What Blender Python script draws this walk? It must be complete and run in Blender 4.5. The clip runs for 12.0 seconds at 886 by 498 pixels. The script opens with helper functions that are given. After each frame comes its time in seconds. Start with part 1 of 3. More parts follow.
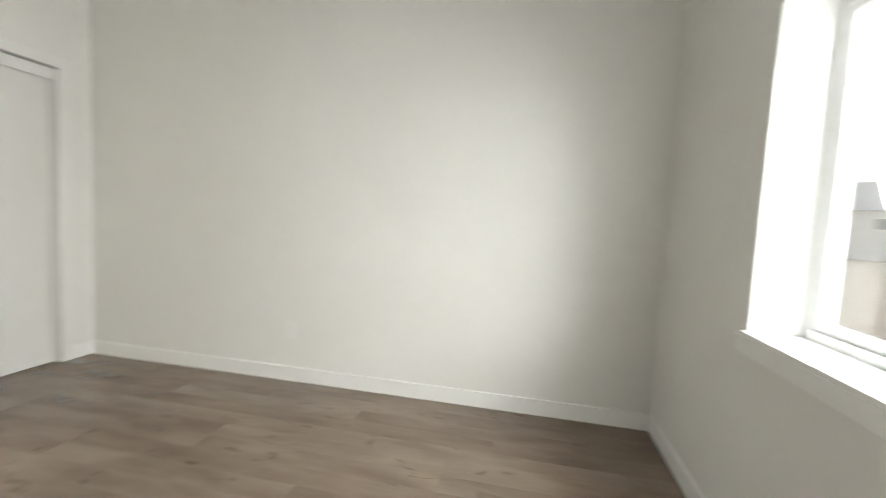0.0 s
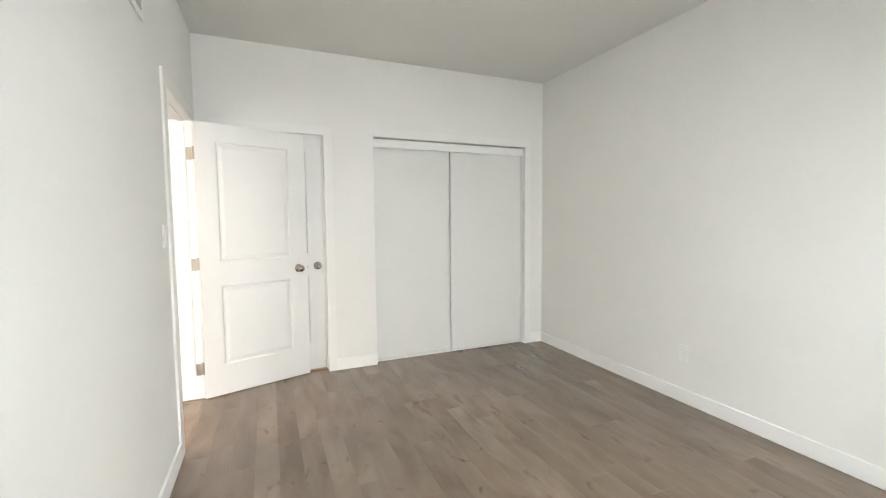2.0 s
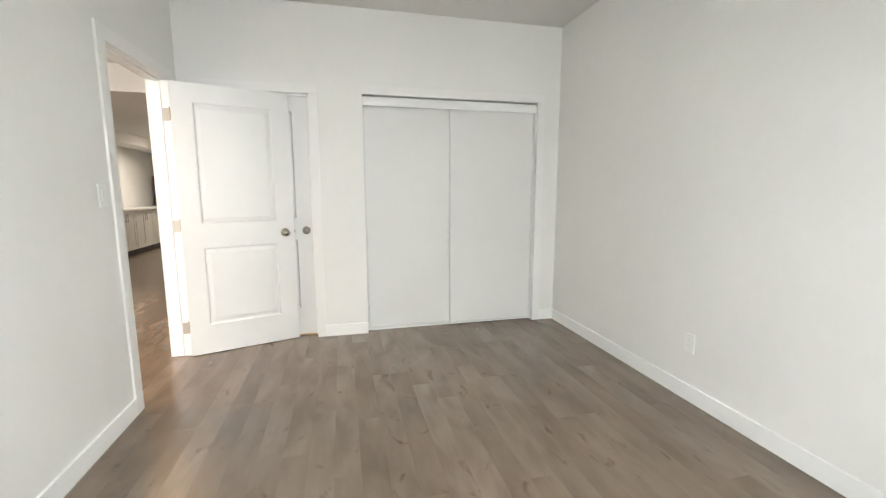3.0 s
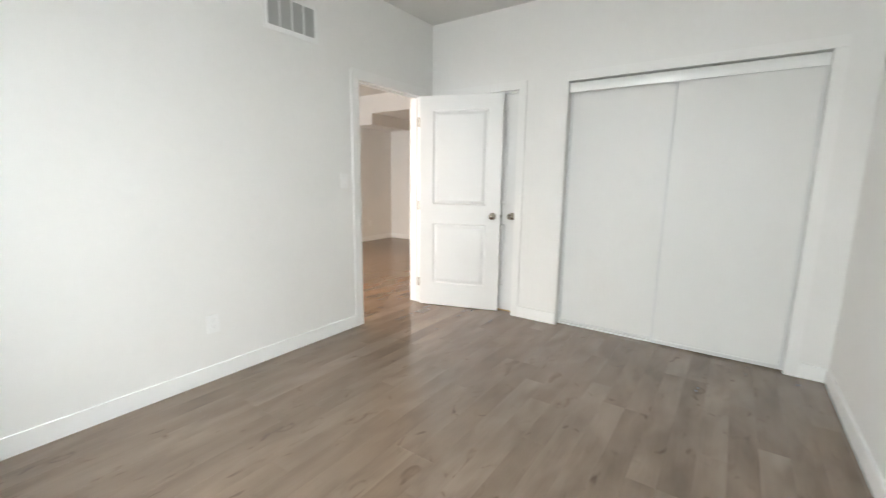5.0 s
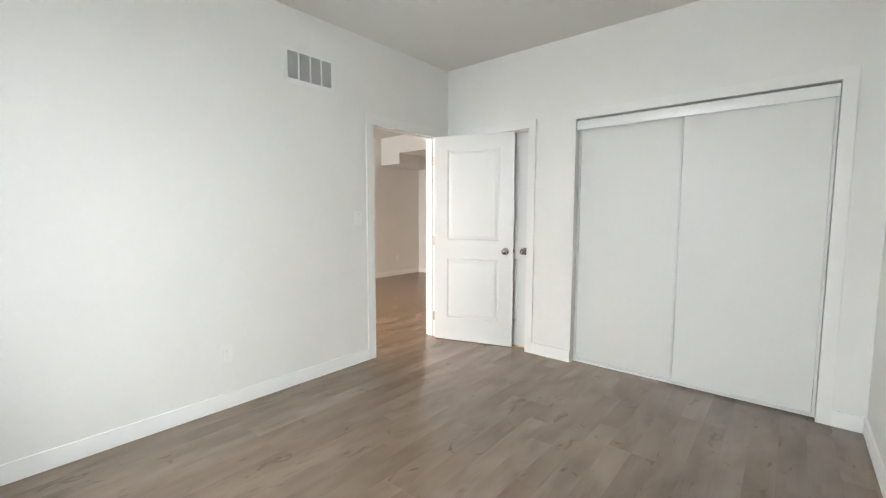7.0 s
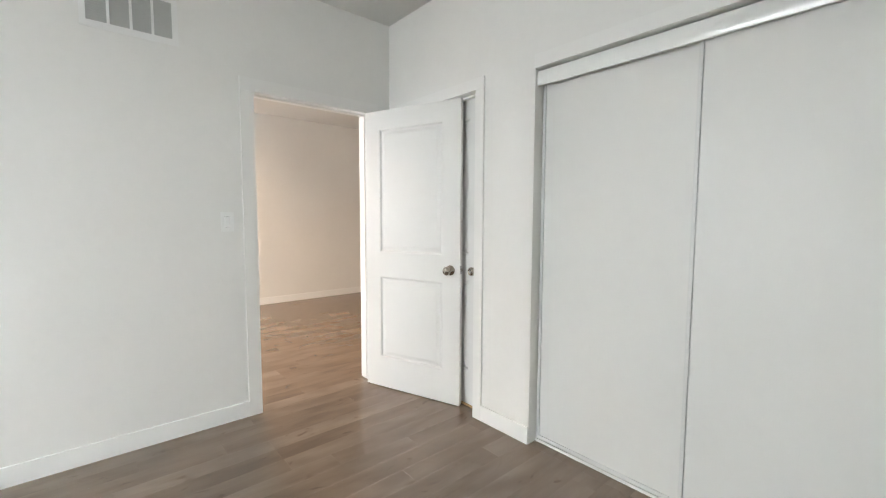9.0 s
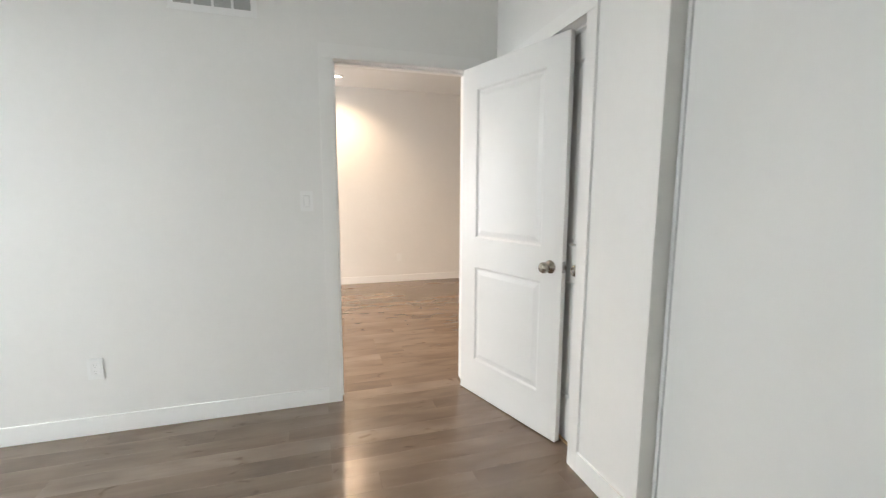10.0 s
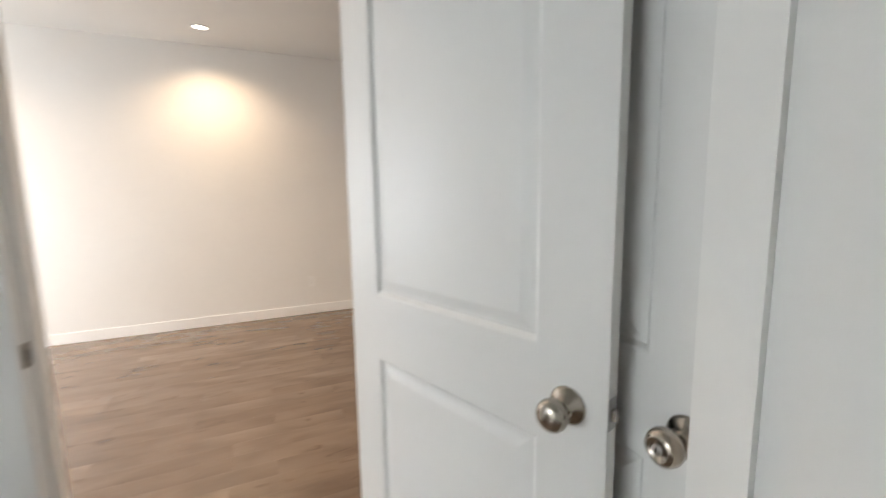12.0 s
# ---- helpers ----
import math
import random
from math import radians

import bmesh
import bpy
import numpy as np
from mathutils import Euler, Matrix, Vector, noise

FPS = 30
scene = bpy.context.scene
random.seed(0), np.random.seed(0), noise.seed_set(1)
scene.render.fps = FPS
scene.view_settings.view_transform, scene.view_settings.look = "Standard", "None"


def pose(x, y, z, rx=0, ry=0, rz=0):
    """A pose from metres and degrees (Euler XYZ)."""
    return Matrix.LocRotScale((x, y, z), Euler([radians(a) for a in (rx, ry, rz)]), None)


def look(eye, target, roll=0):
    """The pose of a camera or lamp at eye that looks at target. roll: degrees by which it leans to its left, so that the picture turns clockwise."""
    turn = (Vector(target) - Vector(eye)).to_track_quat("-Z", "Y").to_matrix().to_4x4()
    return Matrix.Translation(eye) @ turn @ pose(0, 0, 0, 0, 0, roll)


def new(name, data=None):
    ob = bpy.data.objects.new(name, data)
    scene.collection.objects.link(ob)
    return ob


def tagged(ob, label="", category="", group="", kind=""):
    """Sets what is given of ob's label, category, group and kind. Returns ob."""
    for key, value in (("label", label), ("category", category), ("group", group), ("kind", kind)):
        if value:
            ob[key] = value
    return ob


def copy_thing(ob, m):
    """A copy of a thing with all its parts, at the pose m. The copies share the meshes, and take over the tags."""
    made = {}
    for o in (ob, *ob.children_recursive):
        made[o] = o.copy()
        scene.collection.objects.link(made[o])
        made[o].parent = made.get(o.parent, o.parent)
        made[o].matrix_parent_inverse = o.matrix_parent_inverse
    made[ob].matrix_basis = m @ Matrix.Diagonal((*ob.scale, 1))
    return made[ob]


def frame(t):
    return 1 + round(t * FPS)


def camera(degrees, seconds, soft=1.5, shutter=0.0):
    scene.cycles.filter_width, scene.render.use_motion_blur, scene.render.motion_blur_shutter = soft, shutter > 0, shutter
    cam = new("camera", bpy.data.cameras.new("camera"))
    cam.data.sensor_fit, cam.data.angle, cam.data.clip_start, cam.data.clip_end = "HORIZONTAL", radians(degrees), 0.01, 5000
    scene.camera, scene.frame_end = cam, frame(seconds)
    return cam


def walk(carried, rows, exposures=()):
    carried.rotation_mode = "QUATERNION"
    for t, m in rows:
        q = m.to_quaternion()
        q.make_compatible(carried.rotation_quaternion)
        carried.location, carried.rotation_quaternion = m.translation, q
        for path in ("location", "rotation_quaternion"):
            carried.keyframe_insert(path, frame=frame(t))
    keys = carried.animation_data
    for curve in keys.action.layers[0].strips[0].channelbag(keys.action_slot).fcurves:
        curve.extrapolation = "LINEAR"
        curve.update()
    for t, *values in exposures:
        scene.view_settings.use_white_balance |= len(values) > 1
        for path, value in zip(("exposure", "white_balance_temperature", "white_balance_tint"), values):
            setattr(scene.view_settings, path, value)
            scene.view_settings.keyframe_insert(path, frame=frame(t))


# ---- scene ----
PATH = [
    (0, (0.646, -3.221, 1.174), (2.602, -2.831, 1.027), 3.0),
    (0.2, (0.682, -3.355, 1.201), (2.441, -2.421, 1.016), 3.0),
    (0.3, (0.601, -3.435, 1.221), (2.24, -2.308, 1.011), 2.9),
    (0.5, (0.516, -3.517, 1.274), (1.93, -2.132, 0.983), 2.2),
    (0.6, (0.485, -3.557, 1.286), (1.826, -2.107, 0.972), 1.4),
    (0.8, (0.436, -3.619, 1.287), (1.695, -2.094, 0.986), 1.0),
    (1, (0.42, -3.683, 1.276), (1.526, -2.033, 1.045), 2.5),
    (1.5, (0.392, -3.712, 1.309), (1.131, -1.858, 1.174), 2.2),
    (2, (0.491, -3.686, 1.312), (1.265, -1.847, 1.177), -0.5),
    (2.5, (0.838, -3.69, 1.274), (1.362, -1.771, 1.071), -0.6),
    (2.7, (0.965, -3.674, 1.272), (1.468, -1.754, 1.031), -0.7),
    (4.3, (2.261, -3.585, 1.245), (1.977, -1.639, 0.884), 4.5),
    (4.5, (2.375, -3.537, 1.254), (1.871, -1.638, 0.879), 4.0),
    (5, (2.587, -3.479, 1.276), (1.456, -1.865, 0.94), 0.7),
    (5.5, (2.736, -3.512, 1.285), (1.291, -2.158, 1.002), -0.4),
    (6, (2.81, -3.508, 1.304), (1.378, -2.125, 1.108), 0.7),
    (6.5, (2.823, -3.493, 1.312), (1.465, -2.034, 1.148), 0.6),
    (7, (2.799, -3.389, 1.288), (1.513, -1.866, 1.116), 0.1),
    (7.5, (2.801, -3.04, 1.317), (1.545, -1.494, 1.14), -0.2),
    (7.7, (2.796, -2.916, 1.329), (1.556, -1.357, 1.158), -0.3),
    (9.5, (2.707, -1.446, 1.265), (0.993, -0.431, 1.084), 0.6),
    (10, (2.543, -1.127, 1.288), (0.646, -0.55, 1.027), 0.2),
    (10.5, (2.29, -0.873, 1.299), (0.315, -0.681, 1.049), 0.5),
    (11, (1.948, -0.706, 1.297), (-0.035, -0.811, 1.06), -0.3),
    (11.3, (1.72, -0.648, 1.298), (-0.263, -0.75, 1.054), -0.9),
    (11.5, (1.574, -0.602, 1.278), (-0.412, -0.556, 1.028), -0.8),
    (11.6, (1.515, -0.597, 1.284), (-0.461, -0.424, 1.031), -0.5),
    (12, (1.259, -0.48, 1.297), (-0.553, 0.326, 1.035), -0.9),
]
cam = camera(93.8, 12.0, soft=1.1, shutter=0.3)
EXPOSURES = [(0.0, 2.2, 7050, 10), (0.6, 2.34, 6850, 10), (2.5, 2.28, 6850, 10), (4.5, 2.30, 6680, 10), (6.5, 2.25, 6620, 10), (9.5, 2.17, 6600, 10), (10.5, 2.03, 6600, 10), (11.3, 1.96, 6550, 10), (12.0, 1.70, 6500, 10)]
walk(cam, [(t, look(eye, target, roll)) for t, eye, target, roll in PATH], EXPOSURES)

# ---- plan, metres: the bedroom's north-west floor corner is the origin ----
ROOM_E, ROOM_S, CEIL = 3.193, -4.0, 2.735
DW_S, DW_N, HEAD = -1.010, -0.195, 2.047          # doorway to the living room, in the west wall
D2_W, D2_E = 0.165, 0.945                         # second door, in the north wall
CL_W, CL_E, CL_H = 1.378, 2.970, 2.063            # closet opening
LIV_W, LIV_N, DROP_Y = -3.46, 8.55, 2.14          # living room and kitchen
WIN = (0.80, 2.26, 0.825, 1.95)                   # bedroom window: west, east, sill, head

# ---- world, sun, large lights ----
world = bpy.data.worlds.new("world")
scene.world = world
world.use_nodes = True
wn = world.node_tree
wn.nodes.clear()
sky = wn.nodes.new("ShaderNodeTexSky")
sky.sky_type, sky.sun_disc = "NISHITA", False
sky.sun_elevation, sky.sun_rotation, sky.dust_density = radians(35), radians(160), 6.0
pale = wn.nodes.new("ShaderNodeHueSaturation")
pale.inputs["Saturation"].default_value = 0.25
back = wn.nodes.new("ShaderNodeBackground")
back.inputs["Strength"].default_value = 0.055
wout = wn.nodes.new("ShaderNodeOutputWorld")
wn.links.new(sky.outputs[0], pale.inputs["Color"])
wn.links.new(pale.outputs[0], back.inputs["Color"])
wn.links.new(back.outputs[0], wout.inputs["Surface"])

sun = new("sun", bpy.data.lights.new("sun", "SUN"))
sun.data.energy, sun.data.angle, sun.data.color = 0.5, radians(20), (1.0, 0.97, 0.93)
sun.matrix_world = look((0, 0, 10), (-2.0, 5.5, 2.0))


def area(name, m, sx, sy, power, colour):
    lamp = new(name, bpy.data.lights.new(name, "AREA"))
    lamp.data.shape, lamp.data.size, lamp.data.size_y = "RECTANGLE", sx, sy
    lamp.data.energy, lamp.data.color = power, colour
    lamp.matrix_world = m
    return lamp


DAY = (0.88, 0.955, 1.0)
WARM = (1.0, 0.71, 0.46)
area("window_daylight", look((0.55, -4.90, 1.82), (0.05, -2.6, 0.95)), 4.20, 1.10, 66, DAY)
area("living_daylight", look((-2.45, -4.10, 1.30), (-3.3, 0.0, 0.9)), 1.6, 1.8, 21, (0.90, 0.94, 1.0))


def spot(name, x, y, z, power, colour=WARM, size=140, radius=0.04):
    lamp = new(name, bpy.data.lights.new(name, "SPOT"))
    lamp.data.energy, lamp.data.color = power, colour
    lamp.data.spot_size, lamp.data.spot_blend, lamp.data.shadow_soft_size = radians(size), 0.9, radius
    lamp.matrix_world = pose(x, y, z)
    return lamp


# The last three are unseen, added to brighten the living room.
DOWNLIGHTS = [(-2.98, -0.82), (-0.95, -0.82), (-2.98, -2.9), (-0.95, 1.35), (-0.95, -2.9)]
for dx, dy in DOWNLIGHTS:
    spot("downlight_lamp", dx, dy, CEIL - 0.014, 27, size=145, radius=0.05)
spot("kitchen_lamp", -2.40, 6.70, 2.42 - 0.075, 40, (1.0, 0.93, 0.84), 170, 0.15)


# ---- materials ----
def material(name, colour, rough=0.5, metal=0.0):
    m = bpy.data.materials.new(name)
    m.use_nodes = True
    n = m.node_tree
    b = n.nodes["Principled BSDF"]
    b.inputs["Base Color"].default_value = (*colour, 1)
    b.inputs["Roughness"].default_value = rough
    b.inputs["Metallic"].default_value = metal
    return m, n, b


def coords(n, scale=(1, 1, 1), kind="Object", shift=None):
    tc, mp = n.nodes.new("ShaderNodeTexCoord"), n.nodes.new("ShaderNodeMapping")
    mp.inputs["Scale"].default_value = scale
    n.links.new(tc.outputs[kind], mp.inputs["Vector"])
    if shift is not None:
        n.links.new(shift, mp.inputs["Location"])
    return mp.outputs[0]


def noise_tex(n, vec, scale, detail=4.0, rough=0.5, dist=0.0):
    t = n.nodes.new("ShaderNodeTexNoise")
    t.inputs["Scale"].default_value, t.inputs["Detail"].default_value = scale, detail
    t.inputs["Roughness"].default_value, t.inputs["Distortion"].default_value = rough, dist
    n.links.new(vec, t.inputs["Vector"])
    return t.outputs["Fac"]


def ramp(n, fac, stops):
    r = n.nodes.new("ShaderNodeValToRGB")
    while len(r.color_ramp.elements) < len(stops):
        r.color_ramp.elements.new(0.5)
    for e, (p, c) in zip(r.color_ramp.elements, stops):
        e.position, e.color = p, (*c, 1) if len(c) == 3 else c
    n.links.new(fac, r.inputs["Fac"])
    return r.outputs["Color"]


def mix(n, fac, a, b, mode="MIX"):
    x = n.nodes.new("ShaderNodeMix")
    x.data_type, x.blend_type = "RGBA", mode
    for sock, v in ((x.inputs["Factor"], fac), (x.inputs["A"], a), (x.inputs["B"], b)):
        if isinstance(v, (int, float)):
            sock.default_value = v
        elif isinstance(v, tuple):
            sock.default_value = (*v, 1)
        else:
            n.links.new(v, sock)
    return x.outputs["Result"]


def maths(n, op, a, b=0.0, clamp=False):
    x = n.nodes.new("ShaderNodeMath")
    x.operation, x.use_clamp = op, clamp
    for sock, v in zip(x.inputs, (a, b)):
        if isinstance(v, (int, float)):
            sock.default_value = v
        else:
            n.links.new(v, sock)
    return x.outputs[0]


def relief(n, b, height, strength, distance):
    p = n.nodes.new("ShaderNodeBump")
    p.inputs["Strength"].default_value, p.inputs["Distance"].default_value = strength, distance
    n.links.new(height, p.inputs["Height"])
    n.links.new(p.outputs[0], b.inputs["Normal"])


def paint(name, colour, rough, stipple=0.25, vary=0.03, scale=260):
    """Painted board or plaster: roller stipple, faint patches and scuffs."""
    m, n, b = material(name, colour, rough)
    v = coords(n)
    low = tuple(c * (1 - vary) for c in colour)
    patch = noise_tex(n, v, 1.7, 3)
    fine = noise_tex(n, v, 23, 5, 0.6)
    both = maths(n, "ADD", maths(n, "MULTIPLY", patch, 0.65), maths(n, "MULTIPLY", fine, 0.35))
    n.links.new(ramp(n, both, [(0.38, low), (0.62, colour)]), b.inputs["Base Color"])
    n.links.new(maths(n, "ADD", maths(n, "MULTIPLY", fine, 0.12), rough - 0.06), b.inputs["Roughness"])
    relief(n, b, noise_tex(n, v, scale, 2), stipple, 0.0006)
    return m


def plank_material(name, per_piece=False):
    """Grey-brown wood-look planks: a tone of their own, cloudy patches, long grain and a few dark knots."""
    m, n, b = material(name, (0.2, 0.15, 0.10), 0.38)
    rnd = n.nodes.new("ShaderNodeNewGeometry").outputs["Random Per Island"] if per_piece else n.nodes.new("ShaderNodeObjectInfo").outputs["Random"]
    far = n.nodes.new("ShaderNodeCombineXYZ")
    n.links.new(maths(n, "MULTIPLY", rnd, 37.0), far.inputs[0])
    n.links.new(maths(n, "MULTIPLY", rnd, 91.0), far.inputs[1])
    v = coords(n, (4.6, 1.5, 1), shift=far.outputs[0])
    cloud = noise_tex(n, v, 1.5, 2, 0.5, 0.3)
    g = coords(n, (46, 2.2, 1), shift=far.outputs[0])
    grain = noise_tex(n, g, 1.8, 6, 0.62, 0.4)
    f = coords(n, (210, 7, 1), shift=far.outputs[0])
    pore = noise_tex(n, f, 1.6, 3, 0.6)
    tone = ramp(n, rnd, [(0.0, (0.162, 0.113, 0.077)), (0.35, (0.176, 0.124, 0.085)), (0.75, (0.190, 0.136, 0.095)), (1.0, (0.220, 0.160, 0.114))])
    a = mix(n, 1.0, tone, ramp(n, cloud, [(0.32, (0.76, 0.745, 0.73)), (0.48, (0.95, 0.95, 0.95)), (0.70, (1.16, 1.17, 1.18))]), "MULTIPLY")
    a = mix(n, 1.0, a, ramp(n, grain, [(0.30, (0.95, 0.945, 0.94)), (0.5, (1.0, 1.0, 1.0)), (0.75, (1.035, 1.035, 1.035))]), "MULTIPLY")
    a = mix(n, 0.14, a, ramp(n, pore, [(0.35, (0.72, 0.70, 0.68)), (0.55, (1.0, 1.0, 1.0))]), "MULTIPLY")
    spots = noise_tex(n, coords(n, (6.5, 3.0, 1), shift=far.outputs[0]), 1.9, 1.5, 0.5, 1.2)
    knot = ramp(n, spots, [(0.20, (0.56, 0.51, 0.47)), (0.27, (0.74, 0.70, 0.67)), (0.32, (0.93, 0.92, 0.91)), (0.38, (1.0, 1.0, 1.0))])
    a = mix(n, 1.0, a, knot, "MULTIPLY")
    b.inputs["Specular IOR Level"].default_value = 1.0
    n.links.new(a, b.inputs["Base Color"])
    n.links.new(maths(n, "ADD", maths(n, "MULTIPLY", grain, 0.08), 0.19), b.inputs["Roughness"])
    return m


def brushed(name, colour, rough, metal=1.0):
    m, n, b = material(name, colour, rough, metal)
    v = coords(n, (1, 1, 12))
    f = noise_tex(n, v, 90, 4)
    n.links.new(ramp(n, f, [(0.3, tuple(c * 0.86 for c in colour)), (0.7, colour)]), b.inputs["Base Color"])
    n.links.new(maths(n, "ADD", maths(n, "MULTIPLY", f, 0.14), rough - 0.06), b.inputs["Roughness"])
    return m


def mottled(name, a, c, scale, rough=0.8, bump=0.4, dist=0.01):
    m, n, b = material(name, a, rough)
    v = coords(n)
    f = noise_tex(n, v, scale, 6, 0.6)
    g = noise_tex(n, v, scale * 9, 4, 0.6)
    n.links.new(ramp(n, maths(n, "ADD", maths(n, "MULTIPLY", f, 0.6), maths(n, "MULTIPLY", g, 0.4)), [(0.35, a), (0.65, c)]), b.inputs["Base Color"])
    relief(n, b, g, bump, dist)
    return m


WALL = paint("wall_paint", (0.785, 0.775, 0.748), 0.62)
CEILING = paint("ceiling_paint", (0.70, 0.69, 0.66), 0.8, 0.5, 0.03, 180)
TRIM = paint("trim_paint", (0.85, 0.845, 0.825), 0.34, 0.08, 0.02, 120)
CASING = paint("casing_paint", (0.805, 0.797, 0.772), 0.48, 0.10, 0.02, 120)
DOOR = paint("door_paint", (0.745, 0.74, 0.72), 0.40, 0.10, 0.02, 140)
SLIDER = paint("slider_panel_laminate", (0.715, 0.71, 0.685), 0.48, 0.06, 0.02, 300)
PLASTIC = paint("white_plastic", (0.81, 0.808, 0.79), 0.30, 0.03, 0.02, 300)
VINYL = paint("window_vinyl", (0.84, 0.85, 0.85), 0.35, 0.05, 0.02, 200)
ENAMEL = paint("white_enamelled_metal", (0.82, 0.82, 0.80), 0.12, 0.03, 0.02, 120)
# Grey holds the shade of louvre slats and backing, socket holes and rocker gap.
SHADE_GREY = paint("shade_grey", (0.50, 0.50, 0.48), 0.45, 0.03, 0.03, 200)
NICKEL = brushed("satin_nickel", (0.46, 0.42, 0.37), 0.19)
_t = NICKEL.node_tree.nodes.new("ShaderNodeTangent")
_t.direction_type, _t.axis = "RADIAL", "Z"
_b = NICKEL.node_tree.nodes["Principled BSDF"]
NICKEL.node_tree.links.new(_t.outputs[0], _b.inputs["Tangent"])
_b.inputs["Anisotropic"].default_value = 0.7
HINGE = brushed("hinge_nickel", (0.50, 0.45, 0.38), 0.40, 0.8)
# White edge paint, greyed to carry the recess shadow along the door edges.
PROFILE_SHADED = paint("slider_edge_paint_shaded", (0.66, 0.66, 0.645), 0.42, 0.05, 0.02, 200)
STEEL = brushed("dull_steel", (0.42, 0.41, 0.40), 0.35)
# Near-black that stands for the darkness inside small holes.
DARK = mottled("hole_shade_black", (0.02, 0.02, 0.02), (0.03, 0.03, 0.03), 20, 0.9, 0.1, 0.001)
BLACK = brushed("black_appliance", (0.012, 0.012, 0.013), 0.30, 0.0)
BAREWOOD = mottled("bare_wood", (0.42, 0.26, 0.13), (0.52, 0.34, 0.18), 14, 0.7, 0.2, 0.001)
PLANK = plank_material("plank_vinyl")
FAR_PLANK = plank_material("plank_vinyl_joined", True)
SUBFLOOR = mottled("underlay", (0.05, 0.045, 0.04), (0.07, 0.06, 0.05), 12, 0.9, 0.1, 0.001)
CABINET = paint("cabinet_paint", (0.70, 0.68, 0.62), 0.42, 0.06, 0.03, 160)
COUNTER = mottled("pale_worktop", (0.55, 0.53, 0.49), (0.66, 0.64, 0.60), 40, 0.3, 0.05, 0.001)
OAK = mottled("pale_shelf_wood", (0.46, 0.36, 0.25), (0.56, 0.45, 0.33), 9, 0.5, 0.1, 0.001)
GROUND = mottled("frozen_mud_and_gravel", (0.10, 0.088, 0.077), (0.22, 0.205, 0.19), 0.45, 0.95, 0.6, 0.05)
SIDING = mottled("pale_siding", (0.68, 0.67, 0.65), (0.76, 0.75, 0.73), 1.5, 0.7, 0.2, 0.01)
ROOFING = mottled("grey_roofing", (0.11, 0.125, 0.15), (0.16, 0.175, 0.20), 1.2, 0.8, 0.5, 0.02)
WRAP = mottled("blue_building_wrap", (0.12, 0.24, 0.45), (0.25, 0.38, 0.58), 3, 0.5, 0.3, 0.01)

LIT, _n, _b = material("lit_diffuser", (0.9, 0.88, 0.84), 0.5)
_b.inputs["Emission Color"].default_value = (1.0, 0.86, 0.70, 1)
_b.inputs["Emission Strength"].default_value = 4.0

GLASS, _n, _b = material("window_glass", (1, 1, 1), 0.0)
_b.inputs["Transmission Weight"].default_value = 1.0
_b.inputs["IOR"].default_value = 1.45


# ---- mesh helpers ----
def finish(name, bm, mat, parent=None, label="", smooth=False, kind=""):
    bmesh.ops.recalc_face_normals(bm, faces=bm.faces)
    me = bpy.data.meshes.new(name)
    bm.to_mesh(me)
    bm.free()
    me.materials.append(mat)
    if smooth:
        for p in me.polygons:
            p.use_smooth = True
    ob = new(name, me)
    if parent is not None:
        ob.parent = parent
    return tagged(ob, label, kind=kind)


def part(name, bm, mat, parent, label="", smooth=False):
    return finish(name, bm, mat, parent, label, smooth)


def structure(name, bm, mat, label="", parent=None):
    return finish(name, bm, mat, parent, label, kind="structure" if parent is None else "")


def thing(name, m, label, category, group="", kind=""):
    ob = new(name)
    ob.empty_display_size = 0.1
    ob.matrix_world = m
    return tagged(ob, label, category, group, kind)


def box(bm, x0, x1, y0, y1, z0, z1, bevel=0.0, segments=2):
    made = bmesh.ops.create_cube(bm, size=1.0)["verts"]
    for v in made:
        v.co = Vector(((x0 + x1) / 2 + v.co.x * (x1 - x0), (y0 + y1) / 2 + v.co.y * (y1 - y0), (z0 + z1) / 2 + v.co.z * (z1 - z0)))
    if bevel > 0:
        edges = list({e for v in made for e in v.link_edges})
        bmesh.ops.bevel(bm, geom=edges, offset=bevel, segments=segments, profile=0.7, affect="EDGES")
    return bm


def boxed(*a, **k):
    return box(bmesh.new(), *a, **k)


def lathe(profile, steps=32, bm=None, m=None):
    """A turned body round the z axis; profile: (radius, height) pairs."""
    bm = bm or bmesh.new()
    m = m or Matrix()
    rings = []
    for r, h in profile:
        if r < 1e-6:
            rings.append([bm.verts.new(m @ Vector((0, 0, h)))])
        else:
            rings.append([bm.verts.new(m @ Vector((r * math.cos(2 * math.pi * i / steps), r * math.sin(2 * math.pi * i / steps), h))) for i in range(steps)])
    for a, c in zip(rings, rings[1:]):
        for i in range(steps):
            j = (i + 1) % steps
            if len(a) == 1 and len(c) > 1:
                bm.faces.new((a[0], c[i], c[j]))
            elif len(c) == 1 and len(a) > 1:
                bm.faces.new((a[i], a[j], c[0]))
            elif len(a) > 1:
                bm.faces.new((a[i], a[j], c[j], c[i]))
    return bm


